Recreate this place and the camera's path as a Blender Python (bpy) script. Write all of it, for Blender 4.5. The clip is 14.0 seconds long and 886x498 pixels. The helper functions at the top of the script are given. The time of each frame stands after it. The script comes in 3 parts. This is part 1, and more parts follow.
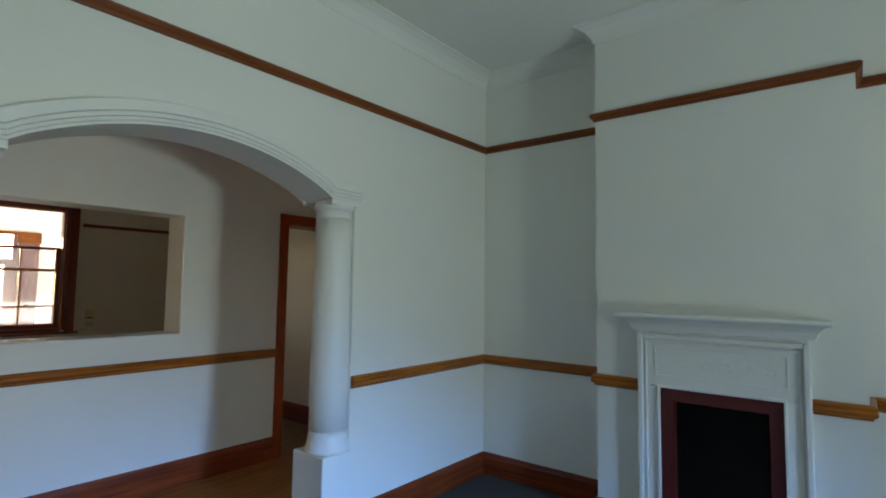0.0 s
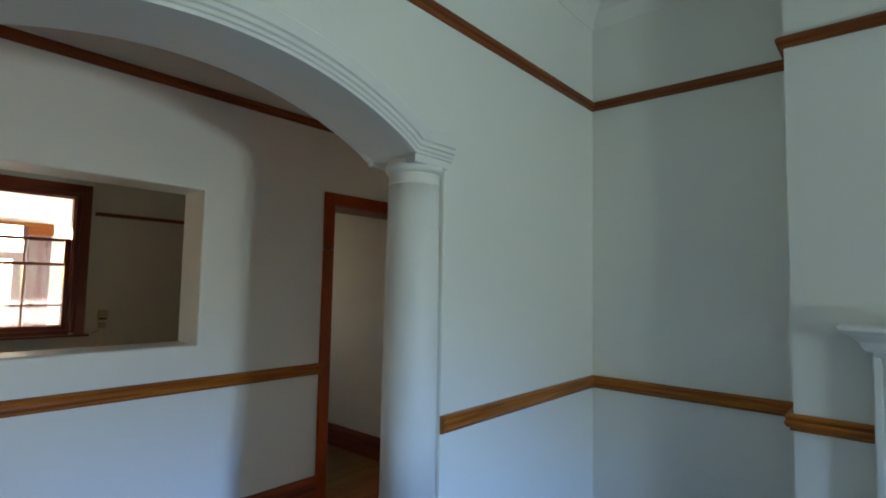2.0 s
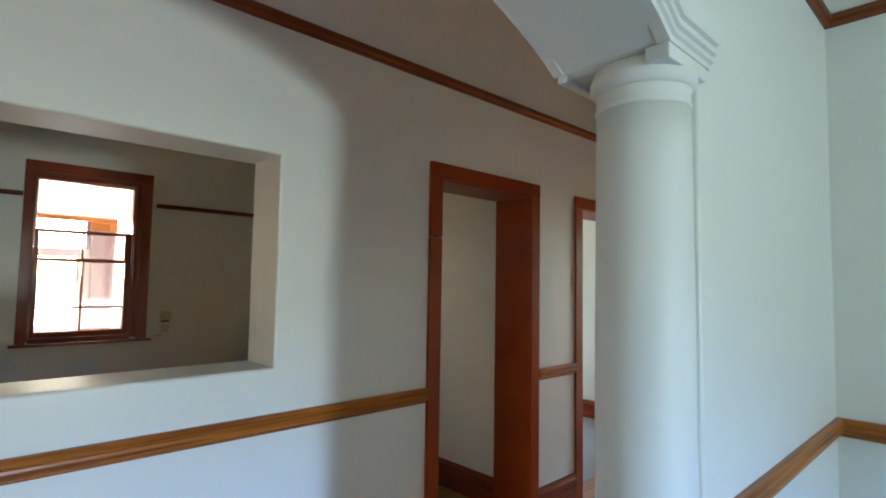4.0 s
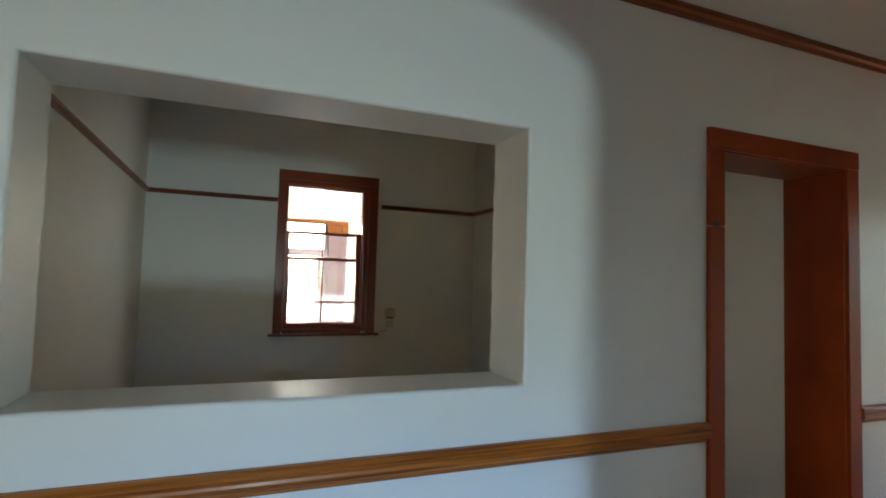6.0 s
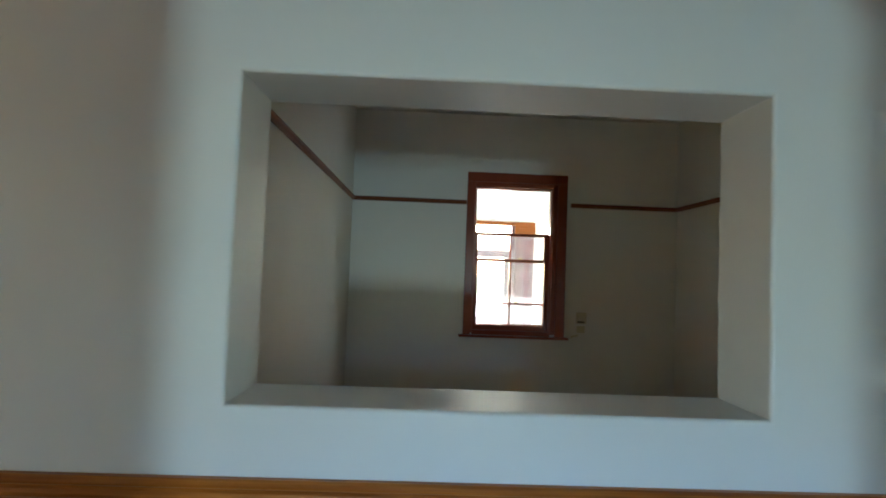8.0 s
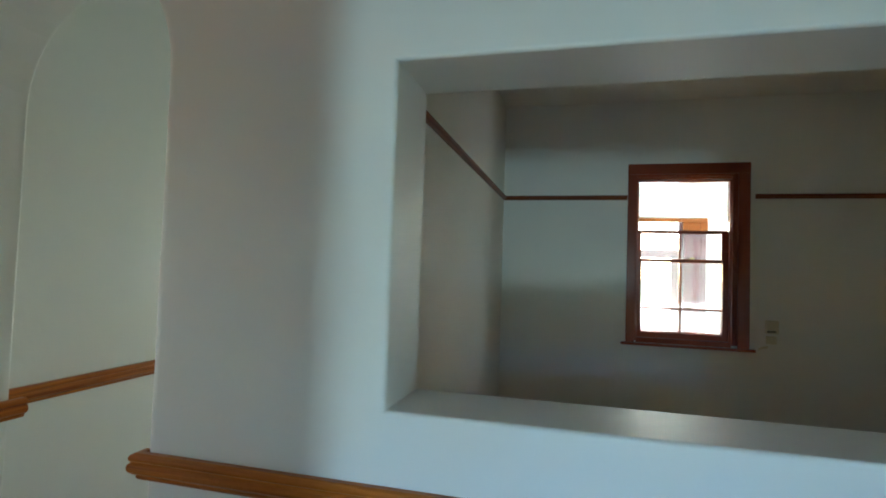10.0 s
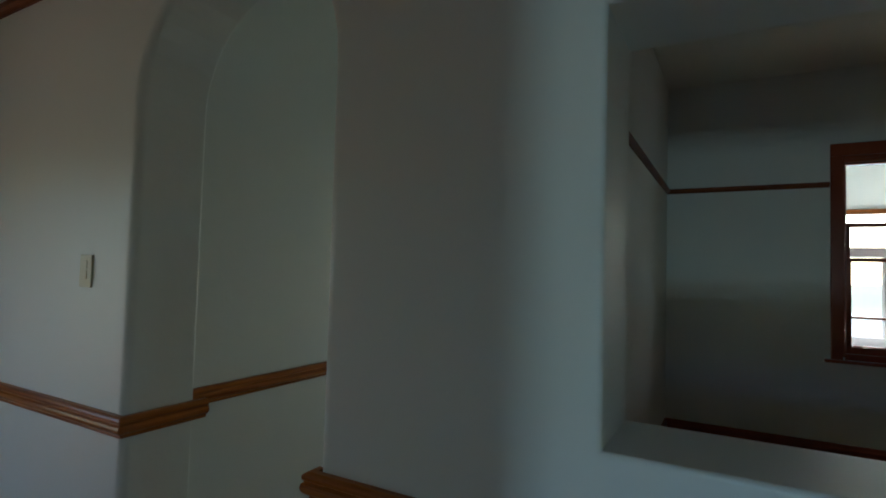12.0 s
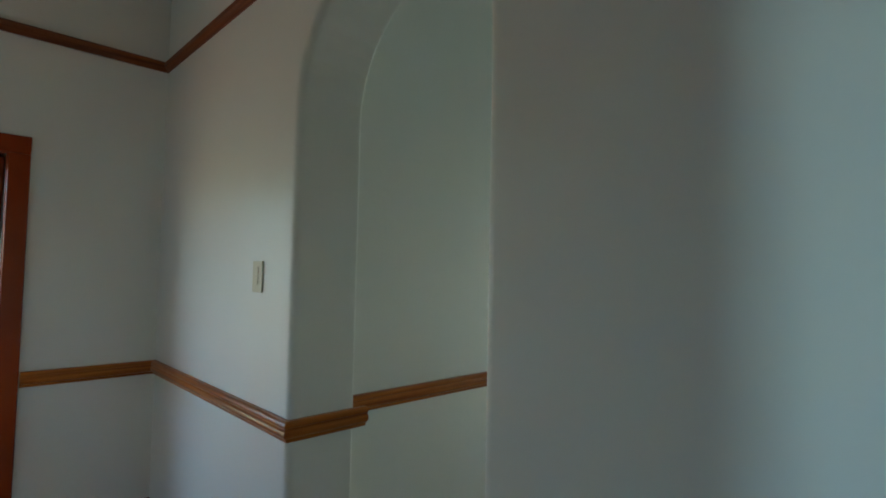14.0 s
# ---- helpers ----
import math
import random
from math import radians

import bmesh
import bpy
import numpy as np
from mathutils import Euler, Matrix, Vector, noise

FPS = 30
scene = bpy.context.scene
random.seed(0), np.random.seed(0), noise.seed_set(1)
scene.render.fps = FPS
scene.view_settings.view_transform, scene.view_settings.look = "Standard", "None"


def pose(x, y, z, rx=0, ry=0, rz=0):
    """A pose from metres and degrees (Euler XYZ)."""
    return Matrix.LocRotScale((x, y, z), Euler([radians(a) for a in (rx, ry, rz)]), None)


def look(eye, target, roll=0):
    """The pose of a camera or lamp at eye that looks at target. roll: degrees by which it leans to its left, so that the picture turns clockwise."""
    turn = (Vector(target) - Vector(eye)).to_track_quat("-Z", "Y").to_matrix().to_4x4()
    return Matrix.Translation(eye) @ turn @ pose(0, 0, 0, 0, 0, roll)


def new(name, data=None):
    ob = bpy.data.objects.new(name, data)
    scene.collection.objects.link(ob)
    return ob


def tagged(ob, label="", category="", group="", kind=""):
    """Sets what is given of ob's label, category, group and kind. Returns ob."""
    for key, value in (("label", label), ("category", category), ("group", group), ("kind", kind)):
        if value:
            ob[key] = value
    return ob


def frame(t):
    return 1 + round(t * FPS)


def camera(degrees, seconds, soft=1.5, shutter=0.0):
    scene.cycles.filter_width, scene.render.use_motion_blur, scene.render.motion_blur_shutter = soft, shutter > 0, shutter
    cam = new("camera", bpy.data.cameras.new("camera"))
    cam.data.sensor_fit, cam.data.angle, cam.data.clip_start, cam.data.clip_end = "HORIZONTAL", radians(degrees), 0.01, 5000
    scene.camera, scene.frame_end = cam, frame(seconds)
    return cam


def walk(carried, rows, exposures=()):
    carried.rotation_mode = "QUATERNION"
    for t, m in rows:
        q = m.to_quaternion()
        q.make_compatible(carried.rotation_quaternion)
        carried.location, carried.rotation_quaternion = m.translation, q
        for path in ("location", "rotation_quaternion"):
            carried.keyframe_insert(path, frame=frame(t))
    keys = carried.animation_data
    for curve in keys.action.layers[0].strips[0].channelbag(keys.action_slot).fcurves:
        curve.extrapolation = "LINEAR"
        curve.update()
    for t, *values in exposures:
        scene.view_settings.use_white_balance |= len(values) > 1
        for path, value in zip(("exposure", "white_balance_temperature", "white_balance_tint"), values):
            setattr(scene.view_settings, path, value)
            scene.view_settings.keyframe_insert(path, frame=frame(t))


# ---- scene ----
cam = camera(80.9, 14.0, 1.85)
PATH = [
    (0, (0.363, 0.339, 1.526), (-0.878, 1.9, 1.67), 0.8),
    (0.5, (0.12, 0.479, 1.519), (-1.13, 2.033, 1.664), 0.7),
    (1, (-0.15, 0.598, 1.533), (-1.406, 2.148, 1.671), 0.8),
    (1.5, (-0.409, 0.75, 1.544), (-1.677, 2.291, 1.675), 0.9),
    (2, (-0.677, 0.876, 1.514), (-1.985, 2.383, 1.653), 1.1),
    (2.2, (-0.743, 0.906, 1.545), (-2.08, 2.389, 1.673), 0.6),
    (4.3, (-1.847, 1.376, 1.512), (-3.348, 2.691, 1.638), 1.2),
    (4.5, (-1.942, 1.433, 1.528), (-3.486, 2.698, 1.653), 1.3),
    (5, (-2.08, 1.419, 1.516), (-3.766, 2.487, 1.637), 1.5),
    (5.5, (-2.156, 1.352, 1.503), (-3.941, 2.247, 1.62), 1.6),
    (6, (-2.197, 1.311, 1.507), (-4.052, 2.05, 1.616), 1.7),
    (6.5, (-2.255, 1.298, 1.51), (-4.161, 1.892, 1.615), 1.8),
    (7, (-2.302, 1.286, 1.514), (-4.254, 1.708, 1.614), 1.9),
    (7.5, (-2.335, 1.307, 1.516), (-4.319, 1.54, 1.61), 2.1),
    (10, (-2.537, 1.244, 1.504), (-4.47, 0.737, 1.584), 1.9),
    (10.5, (-2.568, 1.178, 1.492), (-4.467, 0.555, 1.571), 1.9),
    (11, (-2.63, 1.103, 1.489), (-4.484, 0.357, 1.565), 1.8),
    (11.5, (-2.687, 1.049, 1.489), (-4.492, 0.19, 1.568), 1.8),
    (12, (-2.734, 0.994, 1.491), (-4.479, 0.021, 1.572), 1.6),
    (12.5, (-2.777, 0.946, 1.479), (-4.445, -0.155, 1.567), 1.3),
    (13, (-2.806, 0.906, 1.473), (-4.395, -0.306, 1.565), 1.3),
    (13.5, (-2.862, 0.863, 1.478), (-4.356, -0.464, 1.569), 1.3),
    (14, (-2.901, 0.836, 1.481), (-4.289, -0.602, 1.572), 1.2),
]
EXPOSE = [(0.0, 3.0, 6780, 13), (2.2, 3.1, 6560, 12), (4.5, 4.09, 6280, 12), (5.5, 3.77, 6080, 10), (6.5, 3.56, 5930, 8), (7.0, 3.74, 5850, 7), (7.5, 3.56, 5760, 5), (10.0, 3.74, 5400, -1),
          (10.5, 3.3, 5300, -3), (11.0, 2.8, 5230, -4), (11.5, 2.38, 5230, -3), (12.0, 2.08, 5280, -2), (12.5, 2.4, 5260, -3), (13.0, 2.8, 5240, -3), (13.5, 2.98, 5290, -3), (14.0, 2.97, 5220, -4)]
walk(cam, [(t, look(eye, target, roll)) for t, eye, target, roll in PATH], EXPOSE)

from mathutils.geometry import tessellate_polygon

# ---- world, sun, light ----
SUN_UP, SUN_ROUND = 26, 268          # degrees
world = bpy.data.worlds.new("sky")
world.use_nodes = True
scene.world = world
sky = world.node_tree.nodes.new("ShaderNodeTexSky")
sky.sky_type, sky.sun_disc = "NISHITA", False
sky.sun_elevation, sky.sun_rotation = radians(SUN_UP), radians(SUN_ROUND)
world.node_tree.nodes["Background"].inputs["Strength"].default_value = 0.15
world.node_tree.links.new(sky.outputs["Color"], world.node_tree.nodes["Background"].inputs["Color"])
sun = new("sun", bpy.data.lights.new("sun", "SUN"))
sun.data.energy, sun.data.angle, sun.data.color = 3.6, radians(0.5), (1.0, 0.955, 0.86)
a = radians(SUN_ROUND)
sun.matrix_world = look((0, 0, 9), (-math.sin(a) * math.cos(radians(SUN_UP)), -math.cos(a) * math.cos(radians(SUN_UP)), 9 - math.sin(radians(SUN_UP))))



def opening_lamp(name, at, towards, width, height, watts, colour, spread):
    """An area lamp in an opening, in place of daylight from the sky or from the garden."""
    lamp = new(name, bpy.data.lights.new(name, "AREA"))
    lamp.data.shape, lamp.data.size, lamp.data.size_y = "RECTANGLE", width, height
    lamp.data.energy, lamp.data.color, lamp.data.spread = watts, colour, radians(spread)
    lamp.matrix_world = look(at, towards)
    return lamp


WIN_E = (1.48, 2.12, 0.35, 2.75)     # the room's window, opposite the archway
opening_lamp("sky_light", (4.25, 1.8, 2.05), (0.25, 1.8, -1.29), 0.7, 1.3, 22.0, (0.11, 0.37, 1.0), 65)
opening_lamp("garden_light", (4.25, 1.8, 0.65), (0.25, 1.1, 3.1), 0.75, 0.6, 6.9, (0.75, 0.95, 0.945), 115)
# Fill lamp added at the passage's unseen end to brighten passage and hall.
opening_lamp("passage_fill", (-8.33, -0.43, 1.15), (-4.0, -0.55, 1.9), 1.2, 1.9, 0.95, (0.96, 1.0, 0.84), 150)
opening_lamp("door_light", (-2.71, -2.87, 1.2), (-2.9, -0.4, 2.4), 0.7, 1.0, 0.68, (1.0, 0.74, 0.56), 150)
opening_lamp("side_light", (-0.6, -1.76, 1.55), (-3.83, -1.3, 1.55), 0.33, 0.85, 0.1, (1.0, 0.87, 0.80), 100)


# ---- materials ----
def material(name, base, rough=0.5, metal=0.0, vary=0.06, scale=2.0, bump=0.0, bump_scale=60.0, coat=0.0, wave=0.0):
    m = bpy.data.materials.new(name)
    m.use_nodes = True
    nt = m.node_tree
    bsdf = nt.nodes["Principled BSDF"]
    bsdf.inputs["Roughness"].default_value, bsdf.inputs["Metallic"].default_value = rough, metal
    bsdf.inputs["Coat Weight"].default_value = coat
    bsdf.inputs["Coat Roughness"].default_value = 0.2
    where = nt.nodes.new("ShaderNodeTexCoord")
    big = nt.nodes.new("ShaderNodeTexNoise")
    big.inputs["Scale"].default_value, big.inputs["Detail"].default_value = scale, 6
    nt.links.new(where.outputs["Object"], big.inputs["Vector"])
    ramp = nt.nodes.new("ShaderNodeMix")
    ramp.data_type = "RGBA"
    ramp.inputs["A"].default_value = (*[c * (1 - vary) for c in base], 1)
    ramp.inputs["B"].default_value = (*[min(1, c * (1 + vary)) for c in base], 1)
    nt.links.new(big.outputs["Fac"], ramp.inputs["Factor"])
    nt.links.new(ramp.outputs["Result"], bsdf.inputs["Base Color"])
    if bump:
        fine = nt.nodes.new("ShaderNodeTexNoise")
        fine.inputs["Scale"].default_value, fine.inputs["Detail"].default_value = bump_scale, 5
        nt.links.new(where.outputs["Object"], fine.inputs["Vector"])
        relief = nt.nodes.new("ShaderNodeBump")
        relief.inputs["Strength"].default_value, relief.inputs["Distance"].default_value = bump, 0.004
        nt.links.new(fine.outputs["Fac"], relief.inputs["Height"])
        nt.links.new(relief.outputs["Normal"], bsdf.inputs["Normal"])
        if wave:
            slow = nt.nodes.new("ShaderNodeTexNoise")
            slow.inputs["Scale"].default_value, slow.inputs["Detail"].default_value = 3.2, 3
            nt.links.new(where.outputs["Object"], slow.inputs["Vector"])
            swell = nt.nodes.new("ShaderNodeBump")
            swell.inputs["Strength"].default_value, swell.inputs["Distance"].default_value = wave, 0.02
            nt.links.new(slow.outputs["Fac"], swell.inputs["Height"])
            nt.links.new(swell.outputs["Normal"], relief.inputs["Normal"])
    return m


def wood(name, dark, light, rough=0.3, coat=0.4, grain=70.0):
    """Varnished timber with its grain along the u of the uv map, in metres."""
    m = bpy.data.materials.new(name)
    m.use_nodes = True
    nt = m.node_tree
    bsdf = nt.nodes["Principled BSDF"]
    bsdf.inputs["Coat Weight"].default_value, bsdf.inputs["Coat Roughness"].default_value = coat, 0.12
    bsdf.inputs["Specular IOR Level"].default_value = 0.22
    uv = nt.nodes.new("ShaderNodeUVMap")
    stretch = nt.nodes.new("ShaderNodeMapping")
    stretch.inputs["Scale"].default_value = (1.5, grain, 1)
    nt.links.new(uv.outputs["UV"], stretch.inputs["Vector"])
    fibre = nt.nodes.new("ShaderNodeTexNoise")
    fibre.inputs["Scale"].default_value, fibre.inputs["Detail"].default_value, fibre.inputs["Distortion"].default_value = 1.0, 8, 0.6
    nt.links.new(stretch.outputs["Vector"], fibre.inputs["Vector"])
    where = nt.nodes.new("ShaderNodeTexCoord")
    patch = nt.nodes.new("ShaderNodeTexNoise")
    patch.inputs["Scale"].default_value, patch.inputs["Detail"].default_value = 2.2, 4
    nt.links.new(where.outputs["Object"], patch.inputs["Vector"])
    both = nt.nodes.new("ShaderNodeMath")
    both.operation = "MULTIPLY_ADD"
    both.inputs[1].default_value, both.inputs[2].default_value = 0.35, -0.17
    nt.links.new(patch.outputs["Fac"], both.inputs[0])
    total = nt.nodes.new("ShaderNodeMath")
    total.operation = "ADD"
    nt.links.new(fibre.outputs["Fac"], total.inputs[0])
    nt.links.new(both.outputs["Value"], total.inputs[1])
    ramp = nt.nodes.new("ShaderNodeValToRGB")
    ramp.color_ramp.elements[0].position, ramp.color_ramp.elements[1].position = 0.32, 0.7
    ramp.color_ramp.elements[0].color, ramp.color_ramp.elements[1].color = (*dark, 1), (*light, 1)
    nt.links.new(total.outputs["Value"], ramp.inputs["Fac"])
    nt.links.new(ramp.outputs["Color"], bsdf.inputs["Base Color"])
    worn = nt.nodes.new("ShaderNodeMapRange")
    worn.inputs["To Min"].default_value, worn.inputs["To Max"].default_value = rough - 0.08, rough + 0.12
    nt.links.new(patch.outputs["Fac"], worn.inputs["Value"])
    nt.links.new(worn.outputs["Result"], bsdf.inputs["Roughness"])
    relief = nt.nodes.new("ShaderNodeBump")
    relief.inputs["Strength"].default_value, relief.inputs["Distance"].default_value = 0.15, 0.002
    nt.links.new(fibre.outputs["Fac"], relief.inputs["Height"])
    nt.links.new(relief.outputs["Normal"], bsdf.inputs["Normal"])
    return m


PAINT = material("wall_paint", (0.78, 0.772, 0.715), 0.41, vary=0.03, scale=1.6, bump=0.12, bump_scale=45, wave=0.3)
TRIMPAINT = material("gloss_trim_paint", (0.775, 0.772, 0.73), 0.5, vary=0.03, scale=5, bump=0.1, bump_scale=30)
CEILPAINT = material("ceiling_paint", (0.78, 0.772, 0.72), 0.75, vary=0.03, scale=1.2, bump=0.1, bump_scale=40)
PORCHPAINT = material("porch_wall_paint", (0.80, 0.80, 0.80), 0.6, vary=0.04, scale=2, bump=0.15, bump_scale=40)
RAILWOOD = wood("rail_varnish", (0.22, 0.055, 0.007), (0.50, 0.168, 0.022), 0.32, 0.15)
PICWOOD = wood("picture_rail_varnish", (0.12, 0.030, 0.008), (0.26, 0.072, 0.017), 0.4, 0.1)
DOORWOOD = wood("door_varnish", (0.15, 0.014, 0.0012), (0.43, 0.072, 0.0036), 0.32, 0.08, grain=40)
SKIRTWOOD = wood("skirting_varnish", (0.12, 0.020, 0.006), (0.27, 0.05, 0.012), 0.34, 0.2, grain=40)
SASHWOOD = wood("sash_varnish", (0.17, 0.028, 0.008), (0.34, 0.068, 0.018), 0.28, 0.45, grain=40)
PORCHWOOD = wood("porch_varnish", (0.17, 0.05, 0.008), (0.27, 0.085, 0.014), 0.4, 0.05, grain=30)
# Porch timber behind dusty panes: the haze of the glass is painted into both colours.
HAZEWOOD = material("hazed_porch_timber", (0.16, 0.085, 0.10), 0.6, vary=0.12, scale=4, bump=0.1)
PALEHAZEWOOD = material("pale_hazed_porch_timber", (0.27, 0.20, 0.22), 0.6, vary=0.1, scale=4, bump=0.1)
FLOORWOOD = wood("floor_varnish", (0.22, 0.068, 0.014), (0.40, 0.142, 0.03), 0.34, coat=0.25, grain=22)
PALEFLOOR = wood("brown_floor_varnish", (0.22, 0.125, 0.03), (0.38, 0.225, 0.058), 0.4, grain=22)
CARPET = material("dark_carpet", (0.05, 0.042, 0.034), 0.95, vary=0.4, scale=60, bump=0.6, bump_scale=400)
GREYCARPET = material("grey_carpet", (0.22, 0.22, 0.22), 0.95, vary=0.25, scale=60, bump=0.5, bump_scale=400)
SOOT = material("firebox_soot", (0.012, 0.012, 0.012), 0.9, vary=0.5, scale=8, bump=0.5, bump_scale=40)
FIRERED = material("oxblood_tile_paint", (0.10, 0.014, 0.012), 0.35, vary=0.2, scale=12, bump=0.1)
PLASTIC = material("ivory_plastic", (0.60, 0.55, 0.38), 0.35, vary=0.03)
KNOT = material("dark_knot", (0.06, 0.012, 0.004), 0.4, vary=0.3, scale=60)
CORD = material("cotton_cord", (0.55, 0.52, 0.45), 0.9, vary=0.1, scale=40)
BRASS = material("aged_brass", (0.35, 0.25, 0.11), 0.4, metal=1.0, vary=0.2, scale=30)
PAVING = material("pale_concrete", (0.45, 0.44, 0.42), 0.9, vary=0.1, scale=3, bump=0.2, bump_scale=50)
# Warm tone chosen to bounce sun from the porch floor into the hatch room.
WARMFLOOR = material("warm_bounce_floor", (0.50, 0.385, 0.245), 0.6, vary=0.15, scale=6, bump=0.2, bump_scale=30)
LAWN = material("lawn", (0.17, 0.22, 0.09), 0.95, vary=0.4, scale=3)


def glass(name, haze):
    """A pane that lets most light straight through, with a gloss and a film of dust."""
    m = bpy.data.materials.new(name)
    m.use_nodes = True
    nt = m.node_tree
    nt.nodes.remove(nt.nodes["Principled BSDF"])
    clear = nt.nodes.new("ShaderNodeBsdfTransparent")
    clear.inputs["Color"].default_value = (0.95, 0.95, 0.95, 1)
    gloss = nt.nodes.new("ShaderNodeBsdfGlossy")
    gloss.inputs["Roughness"].default_value = 0.05
    dust = nt.nodes.new("ShaderNodeBsdfTranslucent")
    dust.inputs["Color"].default_value = (0.8, 0.76, 0.76, 1)
    where = nt.nodes.new("ShaderNodeTexCoord")
    smear = nt.nodes.new("ShaderNodeTexNoise")
    smear.inputs["Scale"].default_value = 4.0
    nt.links.new(where.outputs["Object"], smear.inputs["Vector"])
    amount = nt.nodes.new("ShaderNodeMapRange")
    amount.inputs["To Min"].default_value, amount.inputs["To Max"].default_value = haze * 0.7, haze * 1.3
    nt.links.new(smear.outputs["Fac"], amount.inputs["Value"])
    one = nt.nodes.new("ShaderNodeMixShader")
    nt.links.new(amount.outputs["Result"], one.inputs["Fac"])
    nt.links.new(clear.outputs["BSDF"], one.inputs[1])
    nt.links.new(dust.outputs["BSDF"], one.inputs[2])
    two = nt.nodes.new("ShaderNodeMixShader")
    two.inputs["Fac"].default_value = 0.05
    nt.links.new(one.outputs["Shader"], two.inputs[1])
    nt.links.new(gloss.outputs["BSDF"], two.inputs[2])
    nt.links.new(two.outputs["Shader"], nt.nodes["Material Output"].inputs["Surface"])
    return m


GLASS = glass("dusty_glass", 0.035)
CLEAR = glass("window_glass", 0.02)


# ---- builders ----
def link(name, bm, mat, parent=None, label="", smooth=False):
    bmesh.ops.recalc_face_normals(bm, faces=bm.faces)
    me = bpy.data.meshes.new(name)
    bm.to_mesh(me)
    bm.free()
    me.materials.append(mat)
    if smooth:
        for p in me.polygons:
            p.use_smooth = len(p.vertices) <= 4
    ob = new(name, me)
    if parent:
        ob.parent = parent
    if label:
        tagged(ob, label)
    return ob


def part(name, bm, mat, parent, label="", smooth=False):
    return link(name, bm, mat, parent, label, smooth)


def structure(name, bm, mat, label, category, smooth=False):
    return tagged(link(name, bm, mat, smooth=smooth), label, category, kind="structure")


def base(name, x, y, z, label, category, group="", kind=""):
    ob = new(name)
    ob.location = (x, y, z)
    ob.empty_display_size = 0.1
    bpy.context.view_layer.update()
    return tagged(ob, label, category, group, kind)


def settle(ob):
    """Let the parts of a thing keep the world places in which they were built."""
    inv = Matrix.Translation(-Vector(ob.location))
    for child in ob.children:
        child.matrix_parent_inverse = inv


def box(bm, x0, x1, y0, y1, z0, z1, bevel=0.0):
    lo, hi = (x0, y0, z0), (x1, y1, z1)
    size = [hi[i] - lo[i] for i in range(3)]
    uvl = bm.loops.layers.uv.verify()
    v = [bm.verts.new((hi[0] if i & 1 else lo[0], hi[1] if i & 2 else lo[1], hi[2] if i & 4 else lo[2])) for i in range(8)]
    faces = [bm.faces.new([v[i] for i in q]) for q in ((0, 2, 3, 1), (4, 5, 7, 6), (0, 1, 5, 4), (2, 6, 7, 3), (0, 4, 6, 2), (1, 3, 7, 5))]
    made = set(faces)
    if bevel:
        edges = list({e for f in faces for e in f.edges})
        out = bmesh.ops.bevel(bm, geom=edges, offset=bevel, segments=2, profile=0.5, affect="EDGES")
        made = {f for f in faces if f.is_valid} | set(out["faces"])
    long = size.index(max(size))
    rest = [i for i in range(3) if i != long]
    for f in made:
        for loop in f.loops:
            c = loop.vert.co
            loop[uvl].uv = (c[long], c[rest[0]] + c[rest[1]])
    return bm


def boxes(*specs, bevel=0.0):
    bm = bmesh.new()
    for s in specs:
        box(bm, *s, bevel=bevel)
    return bm


def offset_loop(loop, d):
    """The closed loop of 2D points, moved outwards by d."""
    n = len(loop)
    area = sum(loop[i][0] * loop[(i + 1) % n][1] - loop[(i + 1) % n][0] * loop[i][1] for i in range(n))
    sign = 1 if area > 0 else -1
    out = []
    for i in range(n):
        a, b, c = Vector(loop[i - 1]), Vector(loop[i]), Vector(loop[(i + 1) % n])
        d1, d2 = (b - a).normalized(), (c - b).normalized()
        n1, n2 = Vector((d1.y, -d1.x)) * sign, Vector((d2.y, -d2.x)) * sign
        m = n1 + n2
        out.append(tuple(b + m * (d / max(0.3, 1 + n1.dot(n2)))))
    return out


